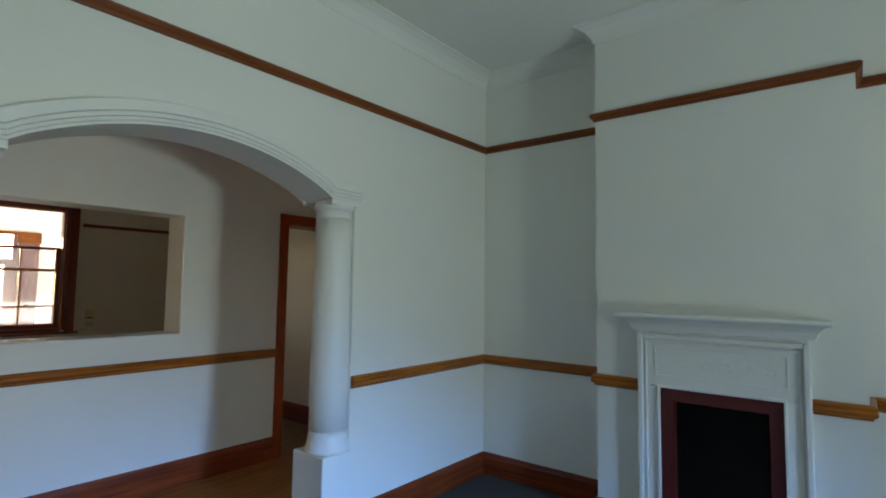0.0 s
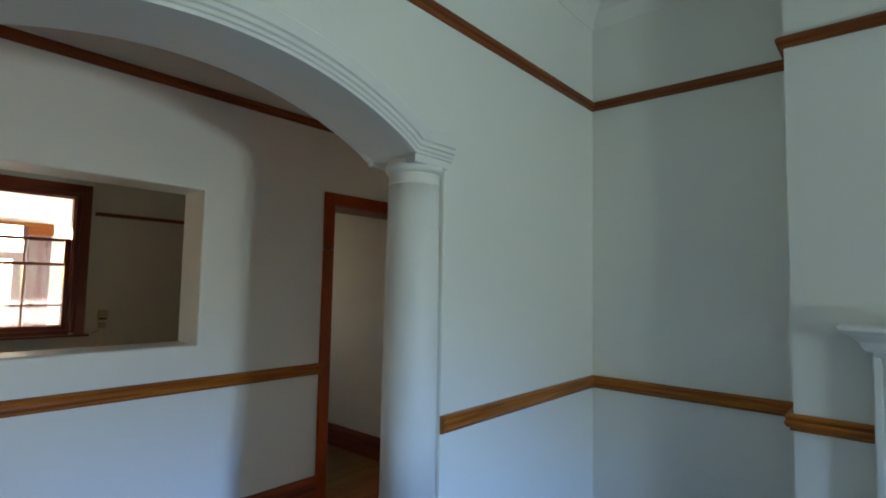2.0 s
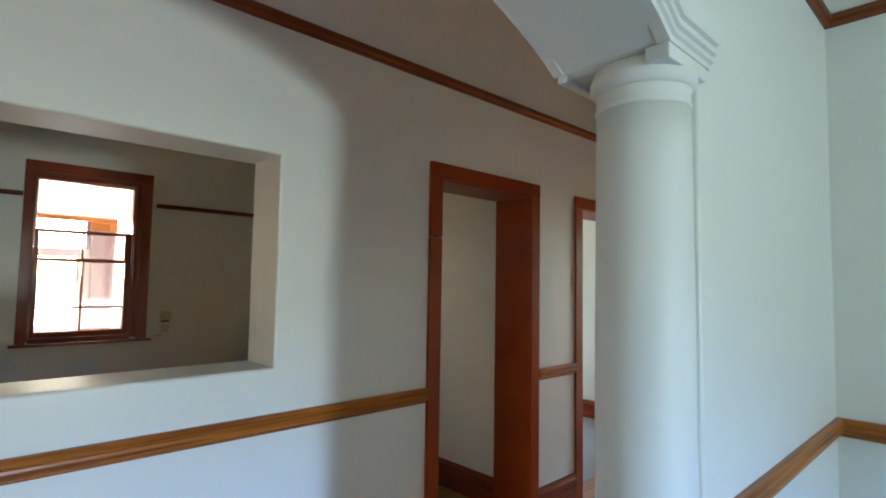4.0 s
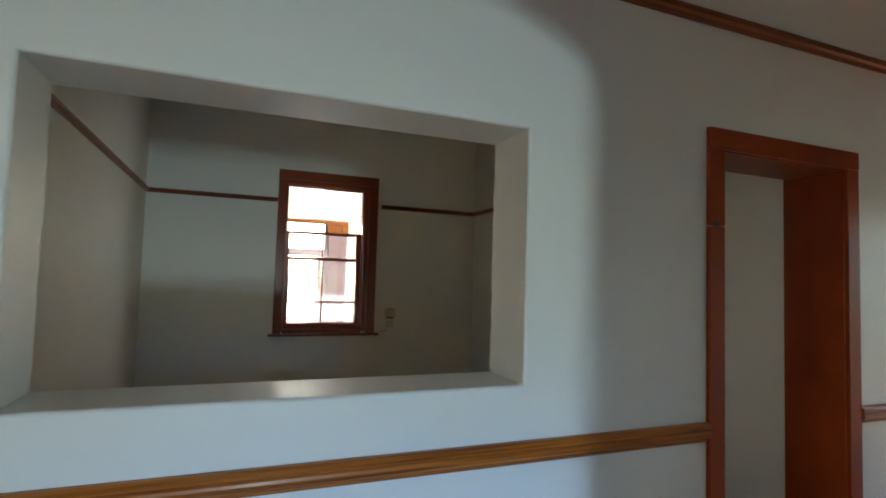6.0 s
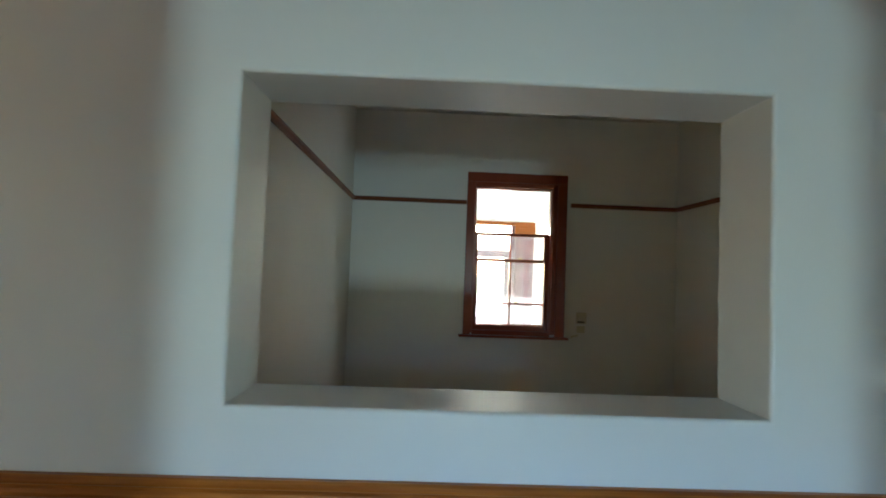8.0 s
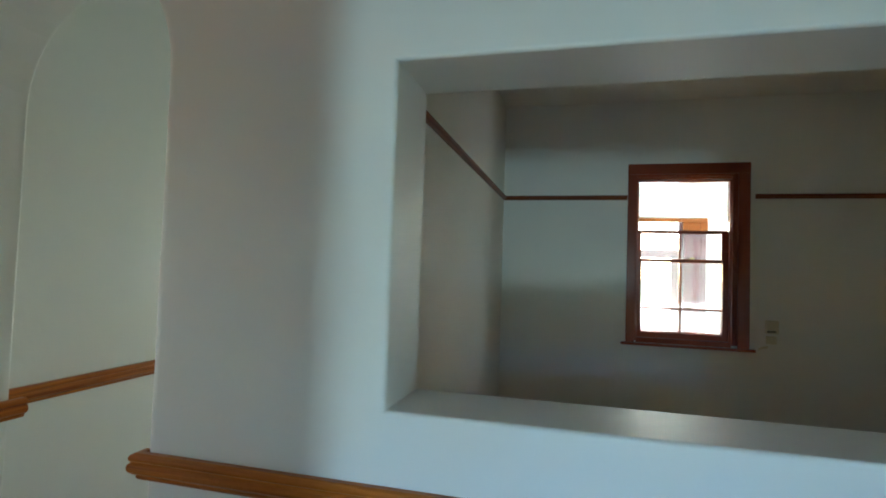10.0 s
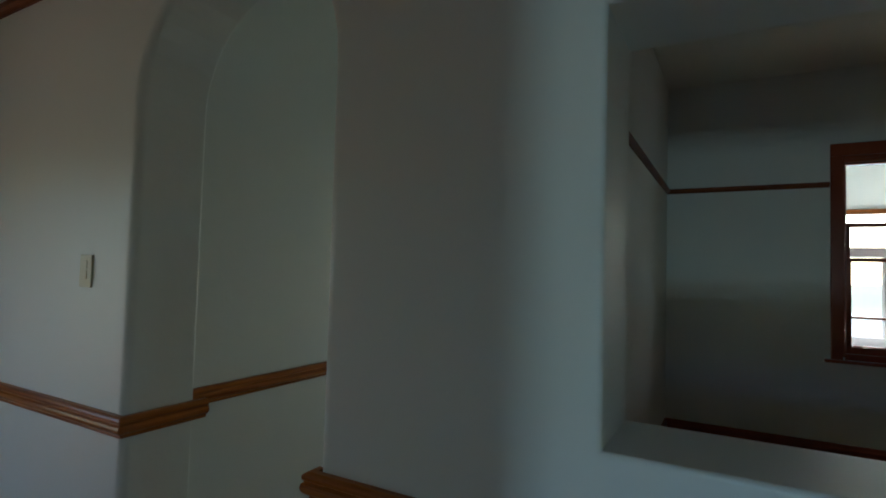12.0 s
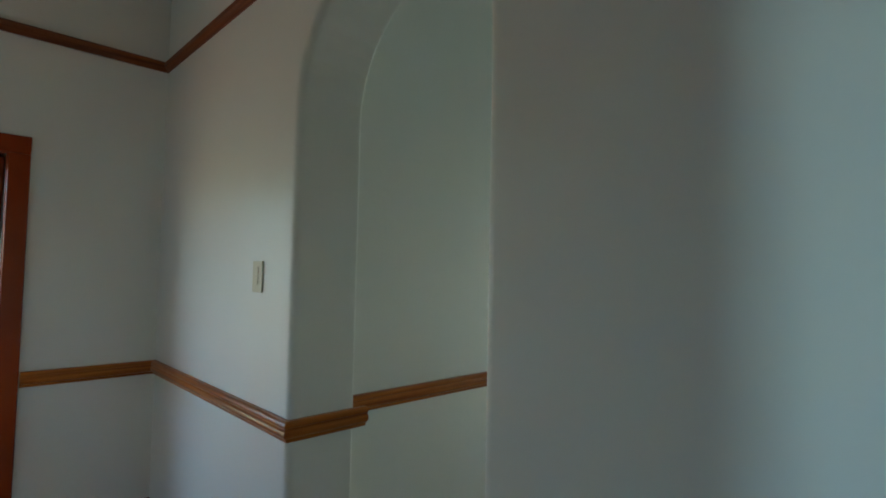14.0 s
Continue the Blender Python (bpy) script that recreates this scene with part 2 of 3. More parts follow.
def slab(axis, c0, c1, rect, holes=(), soft=0.0):
    """A wall across axis ('x' or 'y') from c0 to c1, over rect (u0, u1, z0, z1), with holes (loops of u, z) whose arrises are rounded by soft (one radius, or one for each hole)."""
    softs = list(soft) if isinstance(soft, tuple) else [soft] * len(holes)
    bm = bmesh.new()
    u0, u1, z0, z1 = rect
    outer = [(u0, z0), (u1, z0), (u1, z1), (u0, z1)]

    def at(c, u, z):
        return bm.verts.new((c, u, z) if axis == "x" else (u, c, z))

    backs = [min(d, 0.01) for d in softs]
    flat = {}
    for c, radii in ((c0, softs), (c1, backs)):
        loops = [outer] + [offset_loop(h, d) if d else list(h) for h, d in zip(holes, radii)]
        flat[c] = [p for l in loops for p in l]
    tris = tessellate_polygon([[Vector((p[0], p[1], 0)) for p in l] for l in loops])
    side = {}
    for c in (c0, c1):
        side[c] = [at(c, *p) for p in flat[c]]
        for t in tris:
            bm.faces.new([side[c][i] for i in t])
    for i in range(4):
        j = (i + 1) % 4
        bm.faces.new([side[c0][i], side[c0][j], side[c1][j], side[c1][i]])
    start = 4
    way = 1 if c1 > c0 else -1
    for h, front, back in zip(holes, softs, backs):
        n = len(h)
        rings = [[side[c0][start + i] for i in range(n)]]
        if front:
            steps = [(math.sin(k * math.pi / 12), math.cos(k * math.pi / 12)) for k in (1, 2, 3, 4, 5, 6)]
            near = [(c0 + front * (1 - cc) * way, front * (1 - s)) for s, cc in steps]
            far = [(c1 - back * (1 - cc) * way, back * (1 - s)) for s, cc in reversed(steps)]
            for c, d in near + far:
                rings.append([at(c, *p) for p in (offset_loop(h, d) if d > 1e-6 else h)])
        rings.append([side[c1][start + i] for i in range(n)])
        for a, b in zip(rings, rings[1:]):
            for i in range(n):
                j = (i + 1) % n
                bm.faces.new([a[i], a[j], b[j], b[i]])
        start += n
    return bm


def sweep(points, profile, closed=False):
    """A moulding: profile (out, up) swept along the level line of points (x, y, z), out to the left of the way, mitred at the turns."""
    bm = bmesh.new()
    uvl = bm.loops.layers.uv.verify()
    n = len(points)
    rows, along = [], 0.0
    for i, p in enumerate(points):
        p = Vector(p)
        before = Vector(points[i - 1]) if i or closed else None
        after = Vector(points[(i + 1) % n]) if i < n - 1 or closed else None
        d1 = (p - before).normalized() if before else (after - p).normalized()
        d2 = (after - p).normalized() if after else d1
        n1, n2 = Vector((-d1.y, d1.x, 0)), Vector((-d2.y, d2.x, 0))
        m = (n1 + n2) / max(0.3, 1 + n1.dot(n2))
        if i:
            along += (p - Vector(points[i - 1])).length
        rows.append(([bm.verts.new(p + m * o + Vector((0, 0, u))) for o, u in profile], along))
    k = len(profile)
    run = [0.0]
    for a, b in zip(profile, profile[1:] + profile[:1]):
        run.append(run[-1] + math.dist(a, b))
    for (ra, la), (rb, lb) in zip(rows, rows[1:]):
        for i in range(k):
            j = (i + 1) % k
            f = bm.faces.new([ra[i], ra[j], rb[j], rb[i]])
            for loop, uv in zip(f.loops, ((la, run[i]), (la, run[i + 1]), (lb, run[i + 1]), (lb, run[i]))):
                loop[uvl].uv = uv
    for row in (rows[0][0], rows[-1][0]):
        f = bm.faces.new(row)
        for loop in f.loops:
            loop[uvl].uv = (loop.vert.co.x + loop.vert.co.y, loop.vert.co.z)
    return bm


def lathe(x, y, profile, steps=40):
    """A turned piece: profile of (radius, z) about the upright through x, y."""
    bm = bmesh.new()
    rings = [[bm.verts.new((x + r * math.cos(2 * math.pi * i / steps), y + r * math.sin(2 * math.pi * i / steps), z)) for i in range(steps)] for r, z in profile]
    for a, b in zip(rings, rings[1:]):
        for i in range(steps):
            j = (i + 1) % steps
            bm.faces.new([a[i], a[j], b[j], b[i]])
    bm.faces.new(rings[0])
    bm.faces.new(rings[-1])
    return bm


def rect_loop(u0, u1, z0, z1):
    return [(u0, z0), (u1, z0), (u1, z1), (u0, z1)]


# ---- plan ----
XA, XA2 = -2.19, -2.465       # arch wall: room face, hall face
XH, XH2 = -3.83, -4.11        # hatch wall: hall face, far face
YF = 4.14                     # fireplace wall
YB = 3.84                     # chimney breast
XB0, XB1 = -1.052, 0.397
XN = -8.15                    # far wall of the room behind the hatch
TOP = 3.40
FZ = -0.05                    # floor level
HALL_S, HALL_N = -2.53, 6.12
ROOM_S, ROOM_E = -1.0, 4.0
ARCH_Y0, ARCH_Y1 = 0.83, 2.415
JAMB_Y0, JAMB_Y1 = 0.625, 2.62
SPRING, APEX = 2.072, 2.28
HATCH = (0.763, 2.289, 1.131, 2.062)
D1 = (3.258, 4.068, 2.09)
D2 = (4.705, 5.45, 2.072)
PASS = (-0.91, 0.014)
NY0, NY1 = 0.44, 4.10         # side walls of the room behind the hatch
PY = -1.085                    # passage wall
BED = 6.80


def arc(y0, y1, spring, apex, steps=28):
    """Points of a segmental arch from y1 back to y0."""
    half, rise = (y1 - y0) / 2, apex - spring
    r = (half * half + rise * rise) / (2 * rise)
    top = math.asin(half / r)
    return [((y0 + y1) / 2 + r * math.sin(top * (1 - 2 * i / steps)), apex - r + r * math.cos(top * (1 - 2 * i / steps))) for i in range(steps + 1)]


# ---- structure ----
arch_hole = [(JAMB_Y0, -0.09), (JAMB_Y1, -0.09), (JAMB_Y1, 2.057), (ARCH_Y1 + 0.02, 2.057)] + arc(ARCH_Y0, ARCH_Y1, SPRING, APEX) + [(ARCH_Y0 - 0.02, 2.057), (JAMB_Y0, 2.057)]
structure("wall_arch", slab("x", XA, XA2, (ROOM_S - 0.25, HALL_N + 0.25, -0.1, TOP + 0.1), [arch_hole], 0.008), PAINT, "white painted plaster wall with a wide segmental archway", "wall")
mid, rad = (PASS[0] + PASS[1]) / 2, (PASS[1] - PASS[0]) / 2
pass_hole = [(PASS[0], -0.09), (PASS[1], -0.09)] + [(mid + (rad - 0.001) * math.cos(math.pi * i / 24), 2.09 + (rad - 0.001) * math.sin(math.pi * i / 24)) for i in range(25)]
hatch_wall = slab("x", XH, XH2, (HALL_S - 0.25, BED + 0.25, -0.1, TOP + 0.1), [pass_hole, rect_loop(*HATCH), rect_loop(D1[0] - 0.03, D1[1] + 0.03, -0.09, D1[2] + 0.03), rect_loop(D2[0] - 0.03, D2[1] + 0.03, -0.09, D2[2] + 0.03)], (0.032, 0.012, 0.012, 0.012))
structure("wall_hatch", hatch_wall, PAINT, "white painted plaster wall with a serving hatch, doorways and a round arch", "wall")
structure("wall_fireplace", slab("y", YF, YF + 0.25, (XA, ROOM_E + 0.25, -0.1, TOP + 0.1)), PAINT, "white painted plaster wall beside the chimney breast", "wall")
FB = (-0.624, 0.026, -0.09, 0.905)
structure("wall_chimney_breast", slab("y", YB, YF, (XB0, XB1, -0.1, TOP + 0.05), [rect_loop(*FB)], 0.004), PAINT, "white painted chimney breast standing out from the wall", "wall")
structure("wall_east", slab("x", ROOM_E, ROOM_E + 0.25, (ROOM_S - 0.25, YF, -0.1, TOP + 0.1), [rect_loop(*WIN_E)]), PAINT, "white painted outer wall with a wide window", "wall")
structure("wall_south", slab("y", ROOM_S, ROOM_S - 0.25, (XA, ROOM_E, -0.1, TOP + 0.1)), PAINT, "plain white painted wall", "wall")
D3 = (-3.112, -2.31, 2.03)
structure("wall_hall_south", slab("y", HALL_S, HALL_S - 0.25, (XH, -0.9, -0.1, TOP + 0.1), [rect_loop(D3[0], D3[1], -0.09, D3[2])]), PAINT, "white painted end wall of the hall with a doorway", "wall")
structure("wall_hall_southeast", slab("x", -0.9, -0.65, (HALL_S - 0.25, ROOM_S - 0.25, -0.1, TOP + 0.1), [rect_loop(-1.95, -1.58, 1.1, 2.0)]), PAINT, "white painted wall with a window opening", "wall")
D4 = (-3.513, -2.93, 2.06)
structure("wall_hall_north", slab("y", HALL_N, HALL_N + 0.25, (XH, XA2, -0.1, TOP + 0.1), [rect_loop(D4[0], D4[1], -0.09, D4[2])]), PAINT, "white painted end wall of the hall with a doorway", "wall")
structure("wall_hatch_room_south", slab("y", NY0 - 0.2, NY0, (XN, XH2, -0.1, TOP)), PAINT, "white painted side wall of the room behind the hatch", "wall")
structure("wall_hatch_room_north", slab("y", NY1, NY1 + 0.14, (XN, XH2, -0.1, TOP)), PAINT, "white painted partition wall", "wall")
W1 = (1.78, 2.756, 0.86, 2.548)
structure("wall_west", slab("x", XN, XN - 0.22, (PY - 0.25, 7.1, -0.1, TOP), [rect_loop(*W1), rect_loop(PY + 0.1, 0.24, -0.09, 2.2)]), PAINT, "white painted wall with a sash window", "wall")
structure("wall_passage", slab("y", PY, PY - 0.25, (XN, XH2, -0.1, TOP)), PAINT, "white painted passage wall", "wall")
W2 = (-7.9, -5.42, 0.6, 2.6)
structure("wall_bedroom_north", slab("y", BED, BED + 0.25, (XN, XH2, -0.1, TOP), [rect_loop(*W2)]), PAINT, "white painted wall with a window", "wall")

structure("floor_room", boxes((XA2 + 0.125, ROOM_E, ROOM_S - 0.2, YF + 0.2, -0.15, FZ)), CARPET, "dark brown-grey carpet on the floor of the room", "floor")
structure("floor_hall", boxes((XH2 + 0.12, XA2 + 0.125, HALL_S - 0.25, HALL_N + 0.25, -0.15, FZ), (XA2 + 0.125, -0.8, HALL_S - 0.25, ROOM_S - 0.2, -0.15, FZ)), FLOORWOOD, "reddish brown varnished wooden floor", "floor")
structure("floor_hatch_room", boxes((XN - 0.1, XH2 + 0.12, PY - 0.1, NY1 + 0.07, -0.15, FZ)), PALEFLOOR, "brown wooden floor of the room behind the hatch", "floor")
structure("floor_bedroom", boxes((XN - 0.1, XH2 + 0.12, NY1 + 0.07, BED + 0.1, -0.15, FZ)), GREYCARPET, "grey carpet seen through the doorway", "floor")
structure("ceiling", boxes((XA2 + 0.1, ROOM_E + 0.2, ROOM_S - 0.2, YF + 0.2, TOP, TOP + 0.2)), CEILPAINT, "white painted ceiling of the room", "ceiling")
structure("ceiling_hall", boxes((XH2 + 0.1, XA2 + 0.1, HALL_S - 0.25, 7.05, TOP, TOP + 0.2), (XA2 + 0.1, -0.65, HALL_S - 0.25, ROOM_S - 0.2, TOP, TOP + 0.2)), CEILPAINT, "white painted ceiling of the hall", "ceiling")
structure("ceiling_west", boxes((XN - 0.2, XH2 + 0.1, PY - 0.25, 7.05, TOP - 0.1, TOP + 0.2)), CEILPAINT, "white painted ceiling of the rooms behind the hall", "ceiling")
# Unseen reddish decks, added so that their bounce warms the hall's light.
structure("warm_bounce_north", boxes((-7, 1.5, 7.1, 13, -0.45, FZ - 0.01)), FLOORWOOD, "unseen reddish deck outside the hall door, added to bounce warm light", "terrace")
structure("warm_bounce_step", boxes((XH + 0.01, 1.5, HALL_N + 0.26, 7.1, -0.45, FZ - 0.01)), FLOORWOOD, "unseen reddish step outside the hall door, added to bounce warm light", "terrace")
structure("warm_bounce_south", boxes((-7, 1.5, -9, HALL_S - 0.26, -0.45, FZ - 0.01)), FLOORWOOD, "unseen reddish deck outside the hall door, added to bounce warm light", "terrace")
structure("pavement", boxes((-40, -10.55, 0.6, 30, -0.45, -0.36)), PAVING, "pale concrete paving outside the sun porch", "pavement")
structure("ground", boxes((-400, 400, -400, 400, -0.6, -0.4)), LAWN, "green lawn round the house", "ground")

# ---- mouldings ----
CHAIR = [(0, 0.868), (0.011, 0.868), (0.015, 0.874), (0.015, 0.879), (0.013, 0.881), (0.023, 0.885), (0.031, 0.893), (0.034, 0.904), (0.032, 0.914), (0.026, 0.919), (0.026, 0.922), (0.030, 0.926), (0.031, 0.934), (0.027, 0.941), (0.018, 0.946), (0.0, 0.946)]
PICTURE = [(0, -0.028), (0.01, -0.028), (0.018, -0.013), (0.03, -0.003), (0.034, 0.015), (0.024, 0.028), (0, 0.028)]
SLIM = [(o, u * 0.8) for o, u in PICTURE]
SKIRT = [(0, FZ), (0.022, FZ), (0.022, 0.085), (0.014, 0.105), (0.011, 0.122), (0, 0.126)]
TALL = [(o, u + 0.024 if u > FZ else u) for o, u in SKIRT]
CORNICE = [(0, -0.125), (0.006, -0.125), (0.012, -0.112), (0.03, -0.075), (0.06, -0.038), (0.1, -0.014), (0.118, -0.008), (0.118, 0.0), (0, 0.0)]


def trim(name, points, profile, mat, label, z=0.0):
    return structure(name, sweep([(x, y, z) for x, y in points], profile), mat, label, "trim")


room_line = [(XA, JAMB_Y1 - 0.0), (XA, YF), (XB0, YF), (XB0, YB), (-0.757, YB)]


def rev(pts):
    return list(reversed(pts))


trim("chair_rail_1", rev(room_line), CHAIR, RAILWOOD, "varnished orange-brown wooden chair rail")
trim("chair_rail_2", rev([(0.157, YB), (XB1, YB), (XB1, YF), (ROOM_E, YF)]), CHAIR, RAILWOOD, "varnished orange-brown wooden chair rail")
trim("picture_rail_1", rev([(XA, ROOM_S), (XA, YF), (XB0, YF), (XB0, YB), (XB1, YB), (XB1, YF), (ROOM_E, YF)]), PICTURE, PICWOOD, "varnished brown wooden picture rail", 2.735)
trim("baseboard_1", rev([(XA, JAMB_Y1), (XA, YF), (XB0, YF), (XB0, YB), (-0.757, YB)]), SKIRT, SKIRTWOOD, "dark red varnished skirting board")
trim("cornice_1", rev([(XA, ROOM_S), (XA, YF), (XB0, YF), (XB0, YB), (XB1, YB), (XB1, YF), (ROOM_E, YF)]), CORNICE, CEILPAINT, "white plaster cornice", TOP)

HP = 2.667
trim("chair_rail_3", [(XH, D1[0] - 0.097), (XH, PASS[1]), (XH - 0.025, PASS[1])], CHAIR, RAILWOOD, "varnished orange-brown wooden chair rail under the hatch", -0.008)
trim("chair_rail_4", [(XH, D2[0] - 0.097), (XH, D1[1] + 0.097)], CHAIR, RAILWOOD, "short varnished wooden chair rail between two doorways", -0.008)
trim("chair_rail_5", [(D4[0] - 0.097, HALL_N), (XH, HALL_N), (XH, D2[1] + 0.097)], CHAIR, RAILWOOD, "varnished wooden chair rail round the hall corner", -0.008)
trim("chair_rail_6", [(XH2 - 0.05, PASS[0]), (XH, PASS[0]), (XH, HALL_S), (D3[0] - 0.10, HALL_S)], CHAIR, RAILWOOD, "varnished wooden chair rail wrapped round the arch jamb", -0.008)
trim("chair_rail_7", [(XN, PY), (XH2, PY)], CHAIR, RAILWOOD, "varnished wooden chair rail along the passage", -0.008)
trim("picture_rail_2", [(XA2, HALL_N), (XH, HALL_N), (XH, HALL_S), (-0.9, HALL_S)], PICTURE, PICWOOD, "varnished dark brown wooden picture rail of the hall", HP)
trim("picture_rail_3", [(XH2, NY1), (XN, NY1), (XN, 2.885)], SLIM, PICWOOD, "dark wooden picture rail that stops short of the window", 2.315)
trim("picture_rail_4", [(XN, 1.71), (XN, NY0), (XH2, NY0)], SLIM, PICWOOD, "dark wooden picture rail of the room behind the hatch", 2.305)
trim("baseboard_2", [(XH, D1[0] - 0.097), (XH, PASS[1]), (XH2, PASS[1])], TALL, SKIRTWOOD, "orange-brown varnished skirting board")
trim("baseboard_3", [(XH, D2[0] - 0.097), (XH, D1[1] + 0.097)], TALL, SKIRTWOOD, "orange-brown varnished skirting board")
trim("baseboard_4", [(D4[0] - 0.097, HALL_N), (XH, HALL_N), (XH, D2[1] + 0.097)], TALL, SKIRTWOOD, "orange-brown varnished skirting board")
trim("baseboard_5", [(XH2, PASS[0]), (XH, PASS[0]), (XH, HALL_S), (D3[0] - 0.10, HALL_S)], TALL, SKIRTWOOD, "orange-brown varnished skirting board")
trim("baseboard_6", [(XN, PY), (XH2, PY)], TALL, SKIRTWOOD, "varnished skirting board of the passage")
trim("baseboard_7", [(XH2, NY1), (XN, NY1), (XN, NY0), (XH2, NY0)], TALL, SKIRTWOOD, "dark varnished skirting board of the room behind the hatch")
trim("baseboard_8", [(XH2, BED), (XN, BED), (XN, NY1 + 0.14)], TALL, SKIRTWOOD, "orange-brown varnished skirting board")


# ---- archway ----
def swept_arch(line, profile, x):
    """A moulding that follows line (y, z) on the wall face x; profile of (across the line, out of the wall)."""
    bm = bmesh.new()
    rows = []
    n = len(line)
    for i, p in enumerate(line):
        a, b = Vector(line[max(0, i - 1)]), Vector(line[min(n - 1, i + 1)])
        d1 = (Vector(p) - a).normalized() if i else (b - Vector(p)).normalized()
        d2 = (b - Vector(p)).normalized() if i < n - 1 else d1
        n1, n2 = Vector((d1.y, -d1.x)), Vector((d2.y, -d2.x))
        m = (n1 + n2) / max(0.4, 1 + n1.dot(n2))
        rows.append([bm.verts.new((x + o, p[0] + m.x * w, p[1] + m.y * w)) for w, o in profile])
    k = len(profile)
    for ra, rb in zip(rows, rows[1:]):
        for i in range(k):
            j = (i + 1) % k
            bm.faces.new([ra[i], ra[j], rb[j], rb[i]])
    bm.faces.new(rows[0])
    bm.faces.new(rows[-1])
    return bm


ARCHIVOLT = [(0.0, -0.01), (0.0, 0.02), (0.012, 0.022), (0.016, 0.03), (0.028, 0.03), (0.031, 0.025), (0.035, 0.037), (0.05, 0.037), (0.054, 0.031), (0.058, 0.044), (0.104, 0.05), (0.111, 0.044), (0.114, -0.01)]
arch_line = [(JAMB_Y1 + 0.03, SPRING - 0.005), (ARCH_Y1, SPRING - 0.005)] + arc(ARCH_Y0, ARCH_Y1, SPRING, APEX)[1:-1] + [(ARCH_Y0, SPRING - 0.005), (JAMB_Y0 - 0.03, SPRING - 0.005)]
for label, x, s in (("stepped white plaster moulding round the archway", XA, 1), ("white plaster moulding on the hall side of the archway", XA2, -1)):
    structure("arch_trim", swept_arch([(y, z) for y, z in arch_line], [(w, o * s) for w, o in ARCHIVOLT], x), TRIMPAINT, label, "trim")


def column(y, toward):
    """A turned column on a square pedestal, half let into the jamb; toward: +1 if the jamb lies at greater y."""
    cx, cy = -2.295, y
    ob = base("column", cx, cy, FZ, "white painted round plaster column on a square pedestal in the archway", "column", "columns of the archway")
    y0, y1 = (cy - 0.14, JAMB_Y1) if toward > 0 else (JAMB_Y0, cy + 0.14)
    part("pedestal", boxes((cx - 0.165, cx + 0.13, y0, y1, FZ, 0.49), bevel=0.008), TRIMPAINT, ob)
    part("column_base", lathe(cx, cy, [(0.138, 0.49), (0.142, 0.502), (0.139, 0.515), (0.134, 0.528), (0.129, 0.55), (0.124, 0.58), (0.1205, 0.62)]), TRIMPAINT, ob, smooth=True)
    part("shaft", lathe(cx, cy, [(0.1205, 0.62), (0.1205, 0.9), (0.1195, 1.2), (0.118, 1.5), (0.116, 1.75), (0.114, 1.95)], 64), TRIMPAINT, ob, smooth=True)
    part("neck_ring", lathe(cx, cy, [(0.114, 1.95), (0.116, 1.952), (0.1175, 1.957), (0.116, 1.962), (0.114, 1.965), (0.114, 1.992), (0.116, 1.998)], 64), TRIMPAINT, ob, smooth=True)
    part("capital", lathe(cx, cy, [(0.116, 1.998), (0.121, 2.002), (0.127, 2.009), (0.130, 2.018), (0.130, 2.03), (0.127, 2.038), (0.122, 2.044), (0.121, 2.06)], 64), TRIMPAINT, ob, smooth=True)
    a0, a1 = (ARCH_Y1 - 0.004, JAMB_Y1 + 0.012) if toward > 0 else (JAMB_Y0 - 0.012, ARCH_Y0 + 0.004)
    part("impost", boxes((XA - 0.04, XA + 0.018, a0, a1, 2.03, 2.066), bevel=0.004), TRIMPAINT, ob)
    part("impost", boxes((XA2 - 0.006, XA2 + 0.02, a0, a1, 2.044, 2.066), bevel=0.004), TRIMPAINT, ob)
    settle(ob)


column(2.534, 1)
column(0.711, -1)


